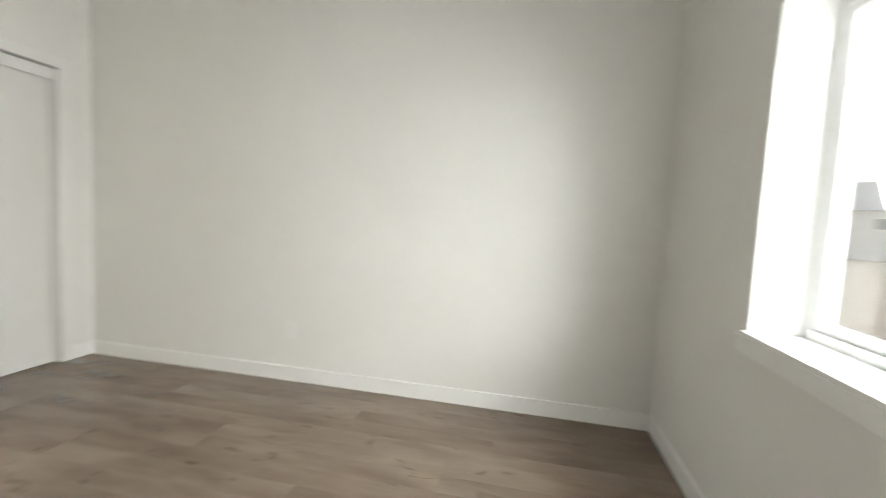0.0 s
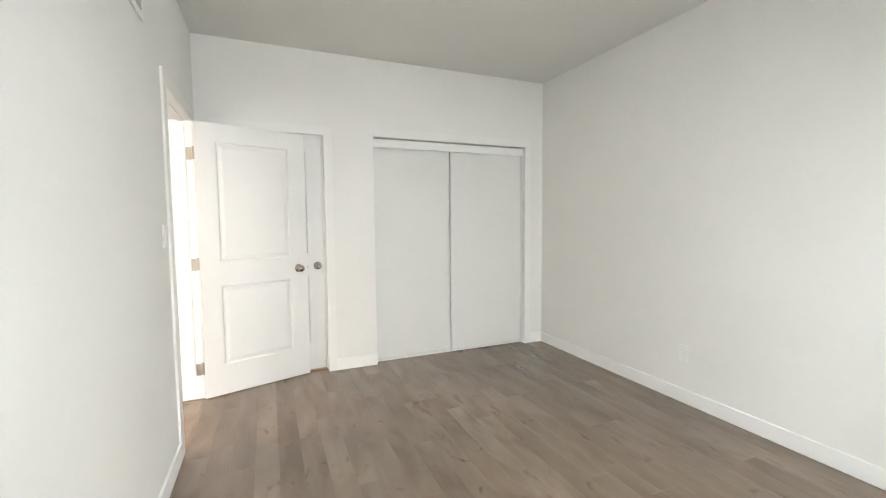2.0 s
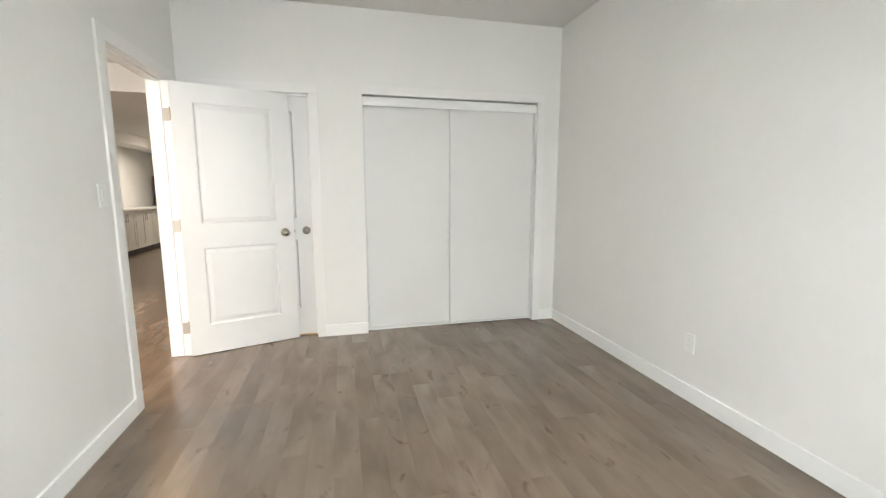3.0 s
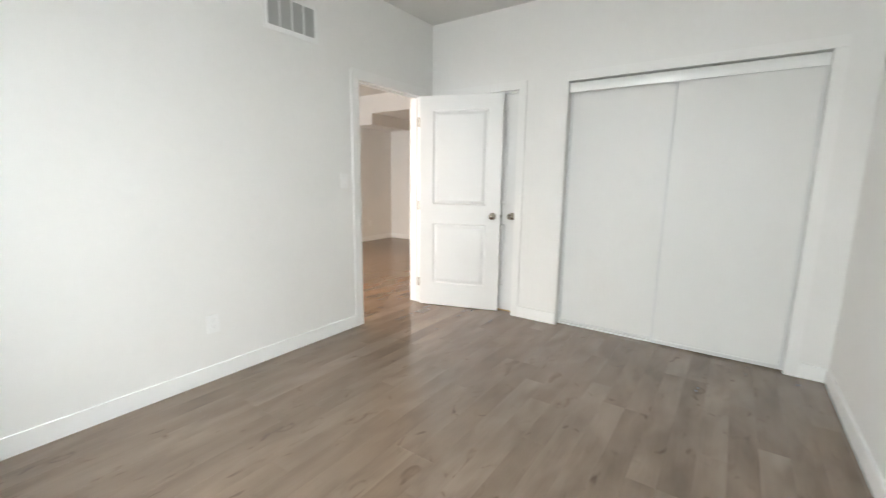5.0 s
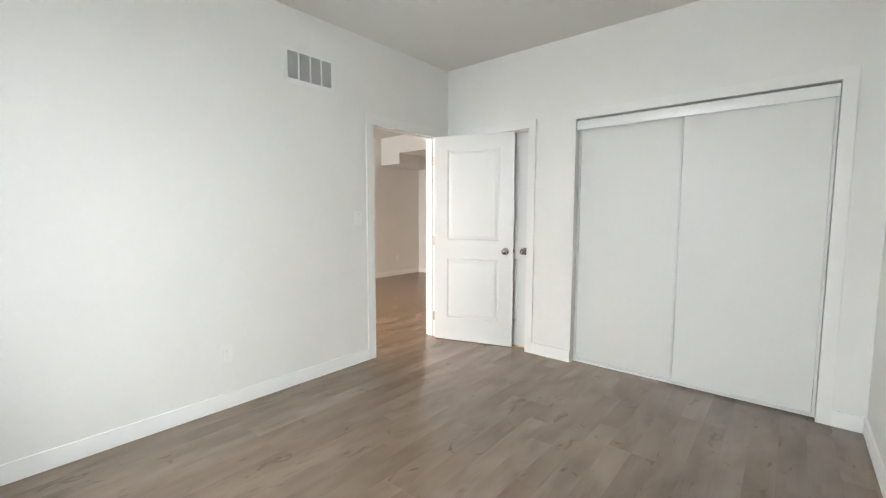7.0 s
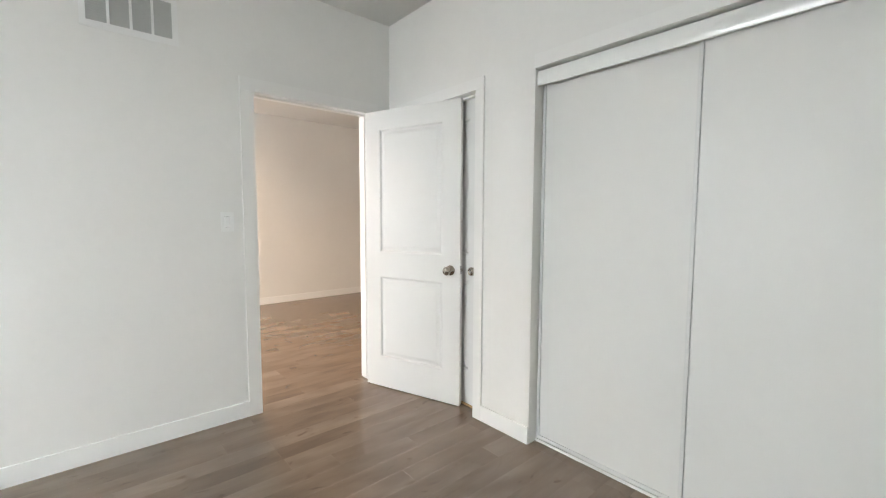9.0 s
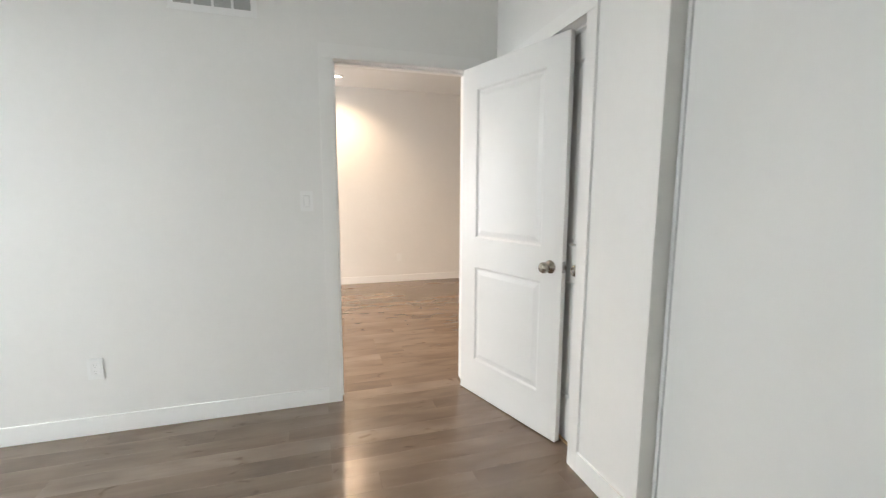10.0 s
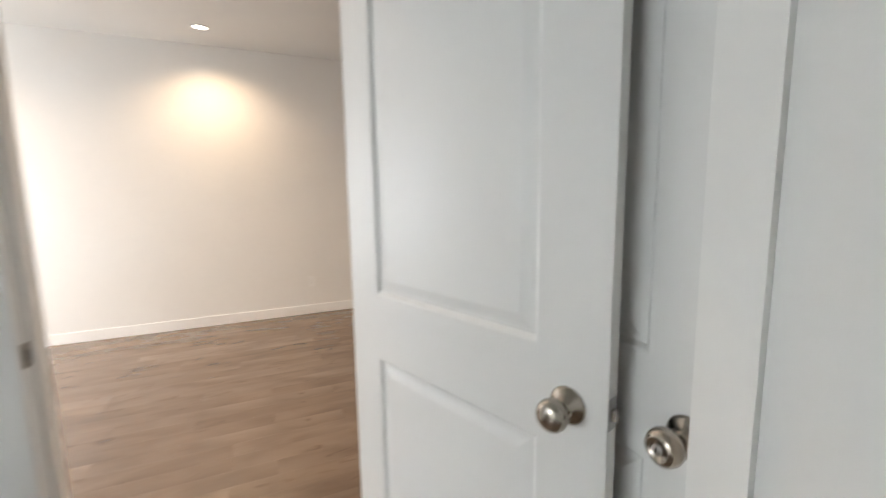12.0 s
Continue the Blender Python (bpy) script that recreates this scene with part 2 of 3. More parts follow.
def pierced(axis, at, thick, u0, u1, v0, v1, holes, bm=None, rims=True):
    """A slab across x or y (axis), from at to at + thick, spanning u (the other level axis) and height v, with oblong holes right through."""
    bm = bm or bmesh.new()
    us = sorted({u0, u1, *[h[0] for h in holes], *[h[1] for h in holes]})
    vs = sorted({v0, v1, *[h[2] for h in holes], *[h[3] for h in holes]})
    us, vs = [u for u in us if u0 <= u <= u1], [v for v in vs if v0 <= v <= v1]

    def solid(i, j):
        if not (0 <= i < len(us) - 1 and 0 <= j < len(vs) - 1):
            return False
        cu, cv = (us[i] + us[i + 1]) / 2, (vs[j] + vs[j + 1]) / 2
        return not any(h[0] < cu < h[1] and h[2] < cv < h[3] for h in holes)

    def hole(i, j):
        return 0 <= i < len(us) - 1 and 0 <= j < len(vs) - 1 and not solid(i, j)

    cache = {}

    def vert(i, j, side):
        key = (i, j, side)
        if key not in cache:
            w = at + thick * side
            cache[key] = bm.verts.new((w, us[i], vs[j]) if axis == "x" else (us[i], w, vs[j]))
        return cache[key]

    for i in range(len(us) - 1):
        for j in range(len(vs) - 1):
            if not solid(i, j):
                continue
            for side in (0, 1):
                bm.faces.new([vert(a, b, side) for a, b in ((i, j), (i + 1, j), (i + 1, j + 1), (i, j + 1))])
            for di, dj, a, b in ((-1, 0, (i, j), (i, j + 1)), (1, 0, (i + 1, j), (i + 1, j + 1)), (0, -1, (i, j), (i + 1, j)), (0, 1, (i, j + 1), (i + 1, j + 1))):
                if solid(i + di, j + dj) or (hole(i + di, j + dj) and not rims):
                    continue
                bm.faces.new([vert(*a, 0), vert(*b, 0), vert(*b, 1), vert(*a, 1)])
    return bm


# ---- large structure ----
OUT = 0.26
structure("wall_west", pierced("x", -0.12, 0.12, ROOM_S, LIV_N, 0, CEIL, [(DW_S - 0.018, DW_N + 0.018, -1, HEAD + 0.018)]), WALL, "white painted plaster wall with a doorway")
structure("wall_north", pierced("y", 0.0, 0.12, 0.0, ROOM_E, 0, CEIL, [(D2_W - 0.018, D2_E + 0.018, -1, HEAD + 0.018), (CL_W, CL_E, -1, CL_H)]), WALL, "white painted plaster wall with a door and a closet opening")
structure("wall_east", boxed(ROOM_E, ROOM_E + 0.12, ROOM_S, 0.85, 0, CEIL), WALL, "plain white painted plaster wall")
structure("wall_south", pierced("y", ROOM_S - OUT, OUT, -0.12, ROOM_E + 0.12, 0, CEIL, [WIN]), WALL, "white painted outer wall with a window opening")
structure("wall_closet_back", boxed(0.0, ROOM_E, 0.85, 0.95, 0, CEIL), WALL, "plain white plaster wall behind the closet")
structure("wall_closet_side", boxed(1.12, 1.22, 0.12, 0.85, 0, CEIL), WALL, "plain white plaster partition")
structure("wall_living_west", boxed(LIV_W - 0.12, LIV_W, ROOM_S, LIV_N, 0, CEIL), WALL, "long plain white painted wall of the living room")
structure("wall_living_south", pierced("y", ROOM_S - OUT, OUT, LIV_W - 0.12, -0.12, 0, CEIL, [(-3.30, -1.60, 0.05, 2.08)]), WALL, "white outer wall with a wide glazed opening")
structure("wall_kitchen_north", boxed(LIV_W - 0.12, 0.0, LIV_N, LIV_N + 0.12, 0, CEIL), WALL, "plain white wall at the far end of the kitchen")
structure("wall_wing", boxed(LIV_W, -2.95, 3.20, 3.50, 0, 2.22), WALL, "short white wing wall beside the kitchen cabinets")
structure("bulkhead", boxed(LIV_W, -2.95, DROP_Y, LIV_N, 2.22, 2.42), WALL, "white boxed-in bulkhead along the wall")
structure("ceiling_dropped", boxed(LIV_W, -0.12, DROP_Y, LIV_N, 2.42, CEIL), WALL, "lowered white kitchen ceiling")
structure("ceiling", boxed(LIV_W - 0.12, ROOM_E + 0.12, ROOM_S - OUT, LIV_N + 0.12, CEIL, CEIL + 0.12), CEILING, "flat off-white painted ceiling")

TB, TC, BH = 0.0125, 0.0125, 0.100


def trim_box(name, *a, label="", bevel=0.0014):
    return structure(name, boxed(*a, bevel=bevel, segments=2), TRIM, label)


# baseboards
LB = "plain white painted baseboard"
trim_box("baseboard", 0.0, TB, ROOM_S, DW_S - 0.080, 0.001, BH, label=LB)
trim_box("baseboard", 0.0, TB, DW_N + 0.070, 0.0, 0.001, BH, label=LB)
trim_box("baseboard", D2_E + 0.070, CL_W, -TB, 0.0, 0.001, BH, label=LB)
trim_box("baseboard", CL_E + 0.070, ROOM_E - TB, -TB, 0.0, 0.001, BH, label=LB)
trim_box("baseboard", ROOM_E - TB, ROOM_E, ROOM_S + TB, 0.0, 0.001, BH, label=LB)
trim_box("baseboard", TB, ROOM_E - TB, ROOM_S, ROOM_S + TB, 0.001, BH, label=LB)
trim_box("baseboard", LIV_W, LIV_W + TB, ROOM_S, 3.20 - TB, 0.001, BH, label=LB)
trim_box("baseboard", LIV_W, -2.95, 3.20 - TB, 3.20, 0.001, BH, label=LB)
trim_box("baseboard", -2.95, -2.95 + TB, 3.20 - TB, 3.50, 0.001, BH, label=LB)
trim_box("baseboard", -0.12 - TB, -0.12, ROOM_S, DW_S - 0.080, 0.001, BH, label=LB)
trim_box("baseboard", -0.12 - TB, -0.12, DW_N + 0.080, LIV_N, 0.001, BH, label=LB)


def casing(name, axis, face, out, u0, u1, head, wide, z0=0.001, sides=(True, True), label="flat white painted door casing"):
    """Flat boards round an opening, two legs and a head, as one structure piece with three board parts."""
    ob = tagged(new(name), label, kind="structure")
    lo, hi = sorted((face, face + out))

    def board(n, a, b, c, d):
        bm = boxed(lo, hi, a, b, c, d, bevel=0.0015) if axis == "x" else boxed(a, b, lo, hi, c, d, bevel=0.0015)
        part(n, bm, CASING, ob)

    if sides[0]:
        board("casing_leg", u0 - wide, u0, z0, head)
    if sides[1]:
        board("casing_leg", u1, u1 + wide, z0, head)
    board("casing_head", u0 - wide * sides[0], u1 + wide * sides[1], head + 0.0005, head + wide)
    return ob


casing("trim_doorway", "x", 0.0, TC, DW_S, DW_N, HEAD, 0.080)
casing("trim_doorway_living", "x", -0.12, -TC, DW_S, DW_N, HEAD, 0.080)
casing("trim_second_door", "y", 0.0, -TC, D2_W, D2_E, HEAD, 0.070)
casing("trim_closet", "y", 0.0, -TC, CL_W, CL_E, CL_H, 0.070, sides=(False, True), label="flat white painted closet casing")


def jamb(name, axis, at, depth, u0, u1, head, stop, label):
    """Door frame lining with its stop."""
    ob = tagged(new(name), label, kind="structure")
    t = 0.0175
    lo, hi = at, at + depth

    def board(n, a, b, c, d, w0=lo, w1=hi):
        bm = boxed(w0, w1, a, b, c, d, bevel=0.001) if axis == "x" else boxed(a, b, w0, w1, c, d, bevel=0.001)
        return part(n, bm, TRIM, ob)

    board("jamb_side", u0 - t, u0, 0.001, head)
    board("jamb_side", u1, u1 + t, 0.001, head)
    board("jamb_head", u0 - t, u1 + t, head + 0.0003, head + t)
    s0, s1 = stop
    board("stop", u0 + 0.0003, u0 + 0.011, 0.012, head - 0.011, s0, s1)
    board("stop", u1 - 0.011, u1 - 0.0003, 0.012, head - 0.011, s0, s1)
    board("stop_head", u0 + 0.0003, u1 - 0.0003, head - 0.0107, head - 0.0003, s0, s1)
    return ob


frame_w = jamb("door_frame_1", "x", -0.119, 0.119, DW_S, DW_N, HEAD, (-0.075, -0.040), "white painted door frame lining with a stop")
frame_n = jamb("door_frame_2", "y", 0.001, 0.118, D2_W, D2_E, HEAD, (0.048, 0.080), "white painted door frame lining, recessed")
part("strike_plate", boxed(-0.037, -0.004, DW_S, DW_S + 0.0018, 0.900, 0.960, bevel=0.0006), NICKEL, frame_w, "satin nickel strike plate")
# Black block on the plate in place of a hole's shade.
part("strike_hole_shade", boxed(-0.028, -0.013, DW_S + 0.0012, DW_S + 0.0024, 0.918, 0.942), DARK, frame_w)
part("door_threshold", boxed(D2_W + 0.001, D2_E - 0.001, 0.070, 0.118, 0.001, 0.012, bevel=0.002), BAREWOOD, frame_n, "bare pale wood threshold strip")


# ---- doors ----
def rings(bm, u0, u1, v0, v1, w, sign, steps):
    """Nested moulding loops from the rim of a panel inwards; steps: (inset, sink)."""
    last = None
    for inset, sink in steps:
        y = w + sign * sink
        loop = [bm.verts.new(c) for c in ((u0 + inset, y, v0 + inset), (u1 - inset, y, v0 + inset), (u1 - inset, y, v1 - inset), (u0 + inset, y, v1 - inset))]
        if last:
            for i in range(4):
                bm.faces.new((last[i], last[(i + 1) % 4], loop[(i + 1) % 4], loop[i]))
        last = loop
    bm.faces.new(last)


PROFILE = [(0.0, 0.0), (0.004, 0.0015), (0.012, 0.0095), (0.020, 0.0095), (0.026, 0.0085), (0.044, 0.0030), (0.048, 0.0025)]


def panel_leaf(owner, w, h, thick, stile, low, high):
    """Two-panel moulded leaf: x from the hinge, y from the front face back, z from the leaf's foot."""
    holes = [(stile, w - stile, low[0], low[1]), (stile, w - stile, high[0], high[1])]
    bm = pierced("y", 0.0, thick, 0.0, w, 0.0, h, holes, rims=False)
    bm.normal_update()
    sharp = [e for e in bm.edges if len(e.link_faces) == 2 and abs(e.link_faces[0].normal.dot(e.link_faces[1].normal)) < 0.5]
    bmesh.ops.bevel(bm, geom=sharp, offset=0.0018, segments=2, profile=0.6, affect="EDGES")
    part("leaf", bm, DOOR, owner)
    for u0, u1, v0, v1 in holes:
        bm = bmesh.new()
        rings(bm, u0, u1, v0, v1, 0.0, 1, PROFILE)
        rings(bm, u0, u1, v0, v1, thick, -1, PROFILE)
        part("moulded_panel", bm, DOOR, owner)


def knob(owner, m, keyed=False):
    """A turned door knob with its rose; m: z out of the door's face."""
    rose = finish("knob_rose", lathe([(0, 0.0), (0.0345, 0.0), (0.0345, 0.002), (0.0330, 0.0045), (0.0290, 0.0070), (0.0210, 0.0115), (0.0155, 0.0170), (0.0135, 0.0215), (0, 0.0215)], 40), NICKEL, owner, "satin nickel rose", True)
    rose.matrix_local = m
    body = [(0, 0.0210), (0.0115, 0.0210), (0.0118, 0.026), (0.0150, 0.029), (0.0215, 0.034), (0.0270, 0.041), (0.0287, 0.048), (0.0280, 0.055), (0.0245, 0.0615), (0.0185, 0.0655)]
    body += [(0.0165, 0.0658), (0.0160, 0.0645), (0, 0.0645)] if keyed else [(0.0100, 0.0680), (0, 0.0687)]
    grip = finish("knob_grip", lathe(body, 40), NICKEL, owner, "satin nickel door knob", True)
    grip.matrix_local = m
    if keyed:
        core = finish("key_cylinder", lathe([(0, 0.0630), (0.0080, 0.0630), (0.0080, 0.0670), (0.0070, 0.0677), (0, 0.0677)], 24), STEEL, owner, "steel key cylinder", True)
        core.matrix_local = m
        # Keyway not cut: a black sliver paints its shade.
        slot = finish("key_slot_shade", boxed(-0.0010, 0.0010, -0.0045, 0.0045, 0.0665, 0.0680), DARK, owner)
        slot.matrix_local = m


def hinge(owner, x, y, z):
    """Butt hinge: knuckle at (x, y) behind the leaf, and the plate let into the leaf's edge."""
    top = tagged(new("hinge"), "satin nickel butt hinge")
    top.parent = owner
    top.location = (x, y, z)
    for i in range(5):
        lo = -0.044 + i * 0.0178
        part("knuckle", lathe([(0, lo), (0.0050, lo), (0.0058, lo + 0.0006), (0.0058, lo + 0.0165), (0.0050, lo + 0.0171), (0, lo + 0.0171)], 16), HINGE, top)
    part("pin_cap", lathe([(0, 0.0448), (0.0048, 0.0448), (0.0040, 0.0478), (0, 0.0488)], 16), HINGE, top)
    part("hinge_plate", boxed(-x - 0.0014, -x, 0.004 - y, LEAF_T - y + 0.002, -0.0445, 0.0445, bevel=0.0003), HINGE, top)
    return top


LEAF_T = 0.035
angle = math.degrees(math.atan2(0.255, 0.771))
entry = thing("door_1", pose(0.025, -0.234, 0.008, 0, 0, angle), "white two-panel interior door standing open almost against the wall, with satin nickel knobs", "door")
panel_leaf(entry, 0.802, 2.034, LEAF_T, 0.134, (0.226, 0.832), (1.014, 1.902))
knob(entry, pose(0.731, 0.0, 0.918, 90, 0, 0))
knob(entry, pose(0.731, LEAF_T, 0.918, -90, 0, 0))
part("latch_plate", boxed(0.8020, 0.8032, 0.005, 0.030, 0.895, 0.951, bevel=0.0004), STEEL, entry, "dull steel latch plate")
part("latch_bolt", boxed(0.8030, 0.8120, 0.0105, 0.0245, 0.913, 0.933, bevel=0.0025), NICKEL, entry, "satin nickel latch bolt")
for hz in (0.220, 1.005, 1.810):
    hinge(entry, -0.0052, 0.0425, hz)
    part("hinge_plate", boxed(-0.034, 0.003, DW_N - 0.0016, DW_N, hz + 0.002 - 0.0445, hz + 0.002 + 0.0445, bevel=0.0004), HINGE, frame_w, "satin nickel hinge plate")

second = thing("door_2", pose(D2_W + 0.002, 0.082, 0.013), "white two-panel interior door, shut and set back in its frame, with a keyed nickel knob", "door")
panel_leaf(second, D2_E - D2_W - 0.004, 2.030, LEAF_T, 0.135, (0.235, 0.842), (1.022, 1.905))
knob(second, pose(D2_E - D2_W - 0.066, 0.0, 0.918, 90, 0, 0), True)

# ---- closet ----
FY = 0.012
closet = thing("closet_sliding_doors", pose(CL_W, 0, 0), "pair of plain white sliding closet doors, closed, in a white metal track", "closet door")
CW = CL_E - CL_W


def fascia():
    """A folded metal fascia over the top track."""
    bm = bmesh.new()
    steps, tall, x0, x1 = 18, 0.075, 0.004, CW - 0.004
    front, rear = [], []
    for i in range(steps + 1):
        u = 2 * i / steps - 1
        y = FY + 0.0058 * u * u
        for row, dy in ((front, 0.0), (rear, 0.0018)):
            row.append([bm.verts.new((x, y + dy, 1.977 + tall * i / steps)) for x in (x0, x1)])
    for i in range(steps):
        bm.faces.new((front[i][0], front[i][1], front[i + 1][1], front[i + 1][0]))
        bm.faces.new((rear[i][0], rear[i + 1][0], rear[i + 1][1], rear[i][1]))
        for k in (0, 1):
            bm.faces.new((front[i][k], front[i + 1][k], rear[i + 1][k], rear[i][k]))
    for i in (0, steps):
        bm.faces.new((front[i][0], rear[i][0], rear[i][1], front[i][1]))
    box(bm, 0.004, CW - 0.004, FY + 0.0080, FY + 0.075, 2.046, 2.052)
    box(bm, 0.004, CW - 0.004, FY + 0.0080, FY + 0.016, 1.977, 1.980)
    return bm


part("track_fascia", fascia(), ENAMEL, closet, "glossy white enamelled metal track fascia", smooth=False)
part("floor_track", boxed(0.002, CW - 0.002, 0.062, 0.105, 0.001, 0.009, bevel=0.001), ENAMEL, closet, "white metal floor track")
for ty in (0.0625, 0.098):
    part("track_rib", boxed(0.002, CW - 0.002, ty, ty + 0.003, 0.0092, 0.016), ENAMEL, closet)


def slider(x0, x1, y, z0, label):
    ob = tagged(new("sliding_door"), label)
    ob.parent = closet
    top = 2.035
    fr = 0.016
    part("slider_panel", boxed(x0 + fr + 0.0015, x1 - fr - 0.0015, y + 0.0065, y + 0.014, z0 + 0.02, top - 0.02), SLIDER, ob)
    part("edge_profile", boxed(x0, x0 + fr, y, y + 0.020, z0, top, bevel=0.002), PROFILE_SHADED, ob)
    part("edge_profile", boxed(x1 - fr, x1, y, y + 0.020, z0, top, bevel=0.002), PROFILE_SHADED, ob)
    part("bottom_rail", boxed(x0 + fr, x1 - fr, y + 0.001, y + 0.019, z0, z0 + 0.020, bevel=0.002), PROFILE_SHADED, ob)
    part("top_rail", boxed(x0 + fr, x1 - fr, y + 0.001, y + 0.019, top - 0.020, top, bevel=0.002), PROFILE_SHADED, ob)


slider(0.004, 0.790, 0.068, 0.018, "plain white sliding door on the rear track")
slider(0.764, CW - 0.003, 0.040, 0.016, "plain white sliding door on the front track")

# ---- window ----
wx0, wx1, wz0, wz1 = WIN
GY = ROOM_S - 0.165
win = thing("window_1", pose(0, 0, 0), "white vinyl window in a deep white reveal, overcast daylight outside", "window", kind="structure")
T = 0.014
reveal = tagged(new("window_lining"), "white painted lining boards")
reveal.parent = win
for nm, a in (("lining_side", (wx1 - T, wx1 - 0.0005, ROOM_S - 0.16, ROOM_S + 0.002, wz0 + T, wz1 - T)), ("lining_side", (wx0 + 0.0005, wx0 + T, ROOM_S - 0.16, ROOM_S + 0.002, wz0 + T, wz1 - T)), ("lining_head", (wx0 + 0.0005, wx1 - 0.0005, ROOM_S - 0.16, ROOM_S + 0.002, wz1 - T, wz1 - 0.0005))):
    part(nm, boxed(*a, bevel=0.001), TRIM, reveal)
part("window_sill", boxed(wx0 - 0.03, wx1 + 0.03, ROOM_S + 0.0005, ROOM_S + 0.020, wz0 - 0.062, wz0 - 0.004, bevel=0.002), TRIM, win, "white painted apron board")
part("window_stool", boxed(wx0 + 0.0005, wx1 - 0.0005, ROOM_S - 0.16, ROOM_S + 0.022, wz0 - 0.0035, wz0 + T - 0.001, bevel=0.003), TRIM, win, "white painted window sill")
FR = 0.055


def sash_frame(x0, x1, z0, z1, y0, y1, w):
    bm = pierced("y", y0, y1 - y0, x0, x1, z0, z1, [(x0 + w, x1 - w, z0 + w, z1 - w)])
    bm.normal_update()
    e = [k for k in bm.edges if len(k.link_faces) == 2 and abs(k.link_faces[0].normal.dot(k.link_faces[1].normal)) < 0.5]
    bmesh.ops.bevel(bm, geom=e, offset=0.003, segments=2, affect="EDGES")
    return bm


part("window_frame", sash_frame(wx0 + 0.001, wx1 - 0.001, wz0 + 0.001, wz1 - 0.001, GY - 0.06, GY + 0.004, 0.045), VINYL, win)
mid = (wx0 + wx1) / 2
for x0, x1, dy in ((wx0 + 0.046, mid + 0.02, -0.045), (mid - 0.02, wx1 - 0.046, -0.015)):
    part("sash", sash_frame(x0, x1, wz0 + 0.046, wz1 - 0.046, GY + dy - 0.012, GY + dy + 0.010, 0.035), VINYL, win)
    pane = part("pane", boxed(x0 + 0.030, x1 - 0.030, GY + dy - 0.002, GY + dy + 0.002, wz0 + 0.076, wz1 - 0.076), GLASS, win, "clear glass pane")
    pane.visible_shadow = False

patio = thing("window_2", pose(0, 0, 0), "wide white-framed glazed opening of the living room", "window", kind="structure")
part("window_frame", sash_frame(-3.299, -1.601, 0.051, 2.079, ROOM_S - 0.20, ROOM_S - 0.14, 0.06), VINYL, patio)
part("mullion", boxed(-2.48, -2.42, ROOM_S - 0.195, ROOM_S - 0.145, 0.112, 2.018, bevel=0.003), VINYL, patio)
for x0, x1 in ((-3.245, -2.475), (-2.425, -1.655)):
    pane = part("pane", boxed(x0, x1, ROOM_S - 0.172, ROOM_S - 0.168, 0.106, 2.024), GLASS, patio, "clear glass pane")
    pane.visible_shadow = False


# ---- fittings on the walls ----
def outlet_plate(m, label):
    """Screwless plate with a flush double socket; z out of the wall, y up."""
    ob = thing("wall_outlet", m, label, "outlet", "wall outlets")
    bm = pierced("y", -0.0062, 0.0060, -0.0355, 0.0355, -0.058, 0.058, [(-0.0168, 0.0168, -0.0335, 0.0335)])
    part("cover_plate", bm, PLASTIC, ob)
    part("socket_insert", boxed(-0.0163, 0.0163, -0.0068, -0.0005, -0.0330, 0.0330, bevel=0.0015), PLASTIC, ob)
    # No real holes: thin grey blocks carry the shade of slots and earth pins.
    for s in (-1, 1):
        for dx, hh in ((-0.0062, 0.0045), (0.0062, 0.0035)):
            part("socket_slot_shade", boxed(dx - 0.0009, dx + 0.0009, -0.0071, -0.0060, s * 0.0175 + 0.003 - hh, s * 0.0175 + 0.003 + hh), SHADE_GREY, ob)
        part("earth_hole_shade", boxed(-0.0022, 0.0022, -0.0071, -0.0060, s * 0.0175 - 0.0095, s * 0.0175 - 0.0060), SHADE_GREY, ob)
    return ob


LO = "white plastic wall outlet on a white painted wall"
outlet_plate(pose(0.0003, -2.277, 0.366, 0, 0, 90), LO)
outlet_plate(pose(ROOM_E - 0.0003, -1.676, 0.356, 0, 0, -90), LO)
outlet_plate(pose(LIV_W + 0.0003, 0.020, 0.362, 0, 0, 90), "white plastic wall outlet on the living room wall")
outlet_plate(pose(LIV_W + 0.0003, 2.560, 0.362, 0, 0, 90), "white plastic wall outlet beside the room corner")

switch = thing("light_switch", pose(0.0003, -1.180, 1.246, 0, 0, 90), "white plastic rocker light switch beside the doorway", "light switch")
part("cover_plate", pierced("y", -0.0062, 0.0060, -0.0355, 0.0355, -0.058, 0.058, [(-0.0168, 0.0168, -0.0335, 0.0335)]), PLASTIC, switch)
part("rocker", boxed(-0.0134, 0.0134, -0.0090, -0.0010, -0.0300, 0.0300, bevel=0.0025), PLASTIC, switch, "white rocker paddle")
part("rocker_frame", pierced("y", -0.0058, 0.0048, -0.0158, 0.0158, -0.0325, 0.0325, [(-0.0142, 0.0142, -0.0308, 0.0308)]), PLASTIC, switch)
# Darker backing, so the gap round the rocker reads as shaded.
part("rocker_gap_shade", boxed(-0.0168, 0.0168, -0.0008, -0.0004, -0.0335, 0.0335), SHADE_GREY, switch)

vent = thing("air_vent", pose(0.0003, -1.605, 2.337, 0, 0, 90), "white metal return-air grille with four louvred bays high on the wall", "air vent")
VW, VH = 0.412, 0.240
bays = []
inner = VW - 0.050
bw = (inner - 3 * 0.012) / 4
for i in range(4):
    u = -inner / 2 + i * (bw + 0.012)
    bays.append((u, u + bw, -VH / 2 + 0.030, VH / 2 - 0.022))
bm = pierced("y", -0.008, 0.008, -VW / 2, VW / 2, -VH / 2, VH / 2, bays)
bm.normal_update()
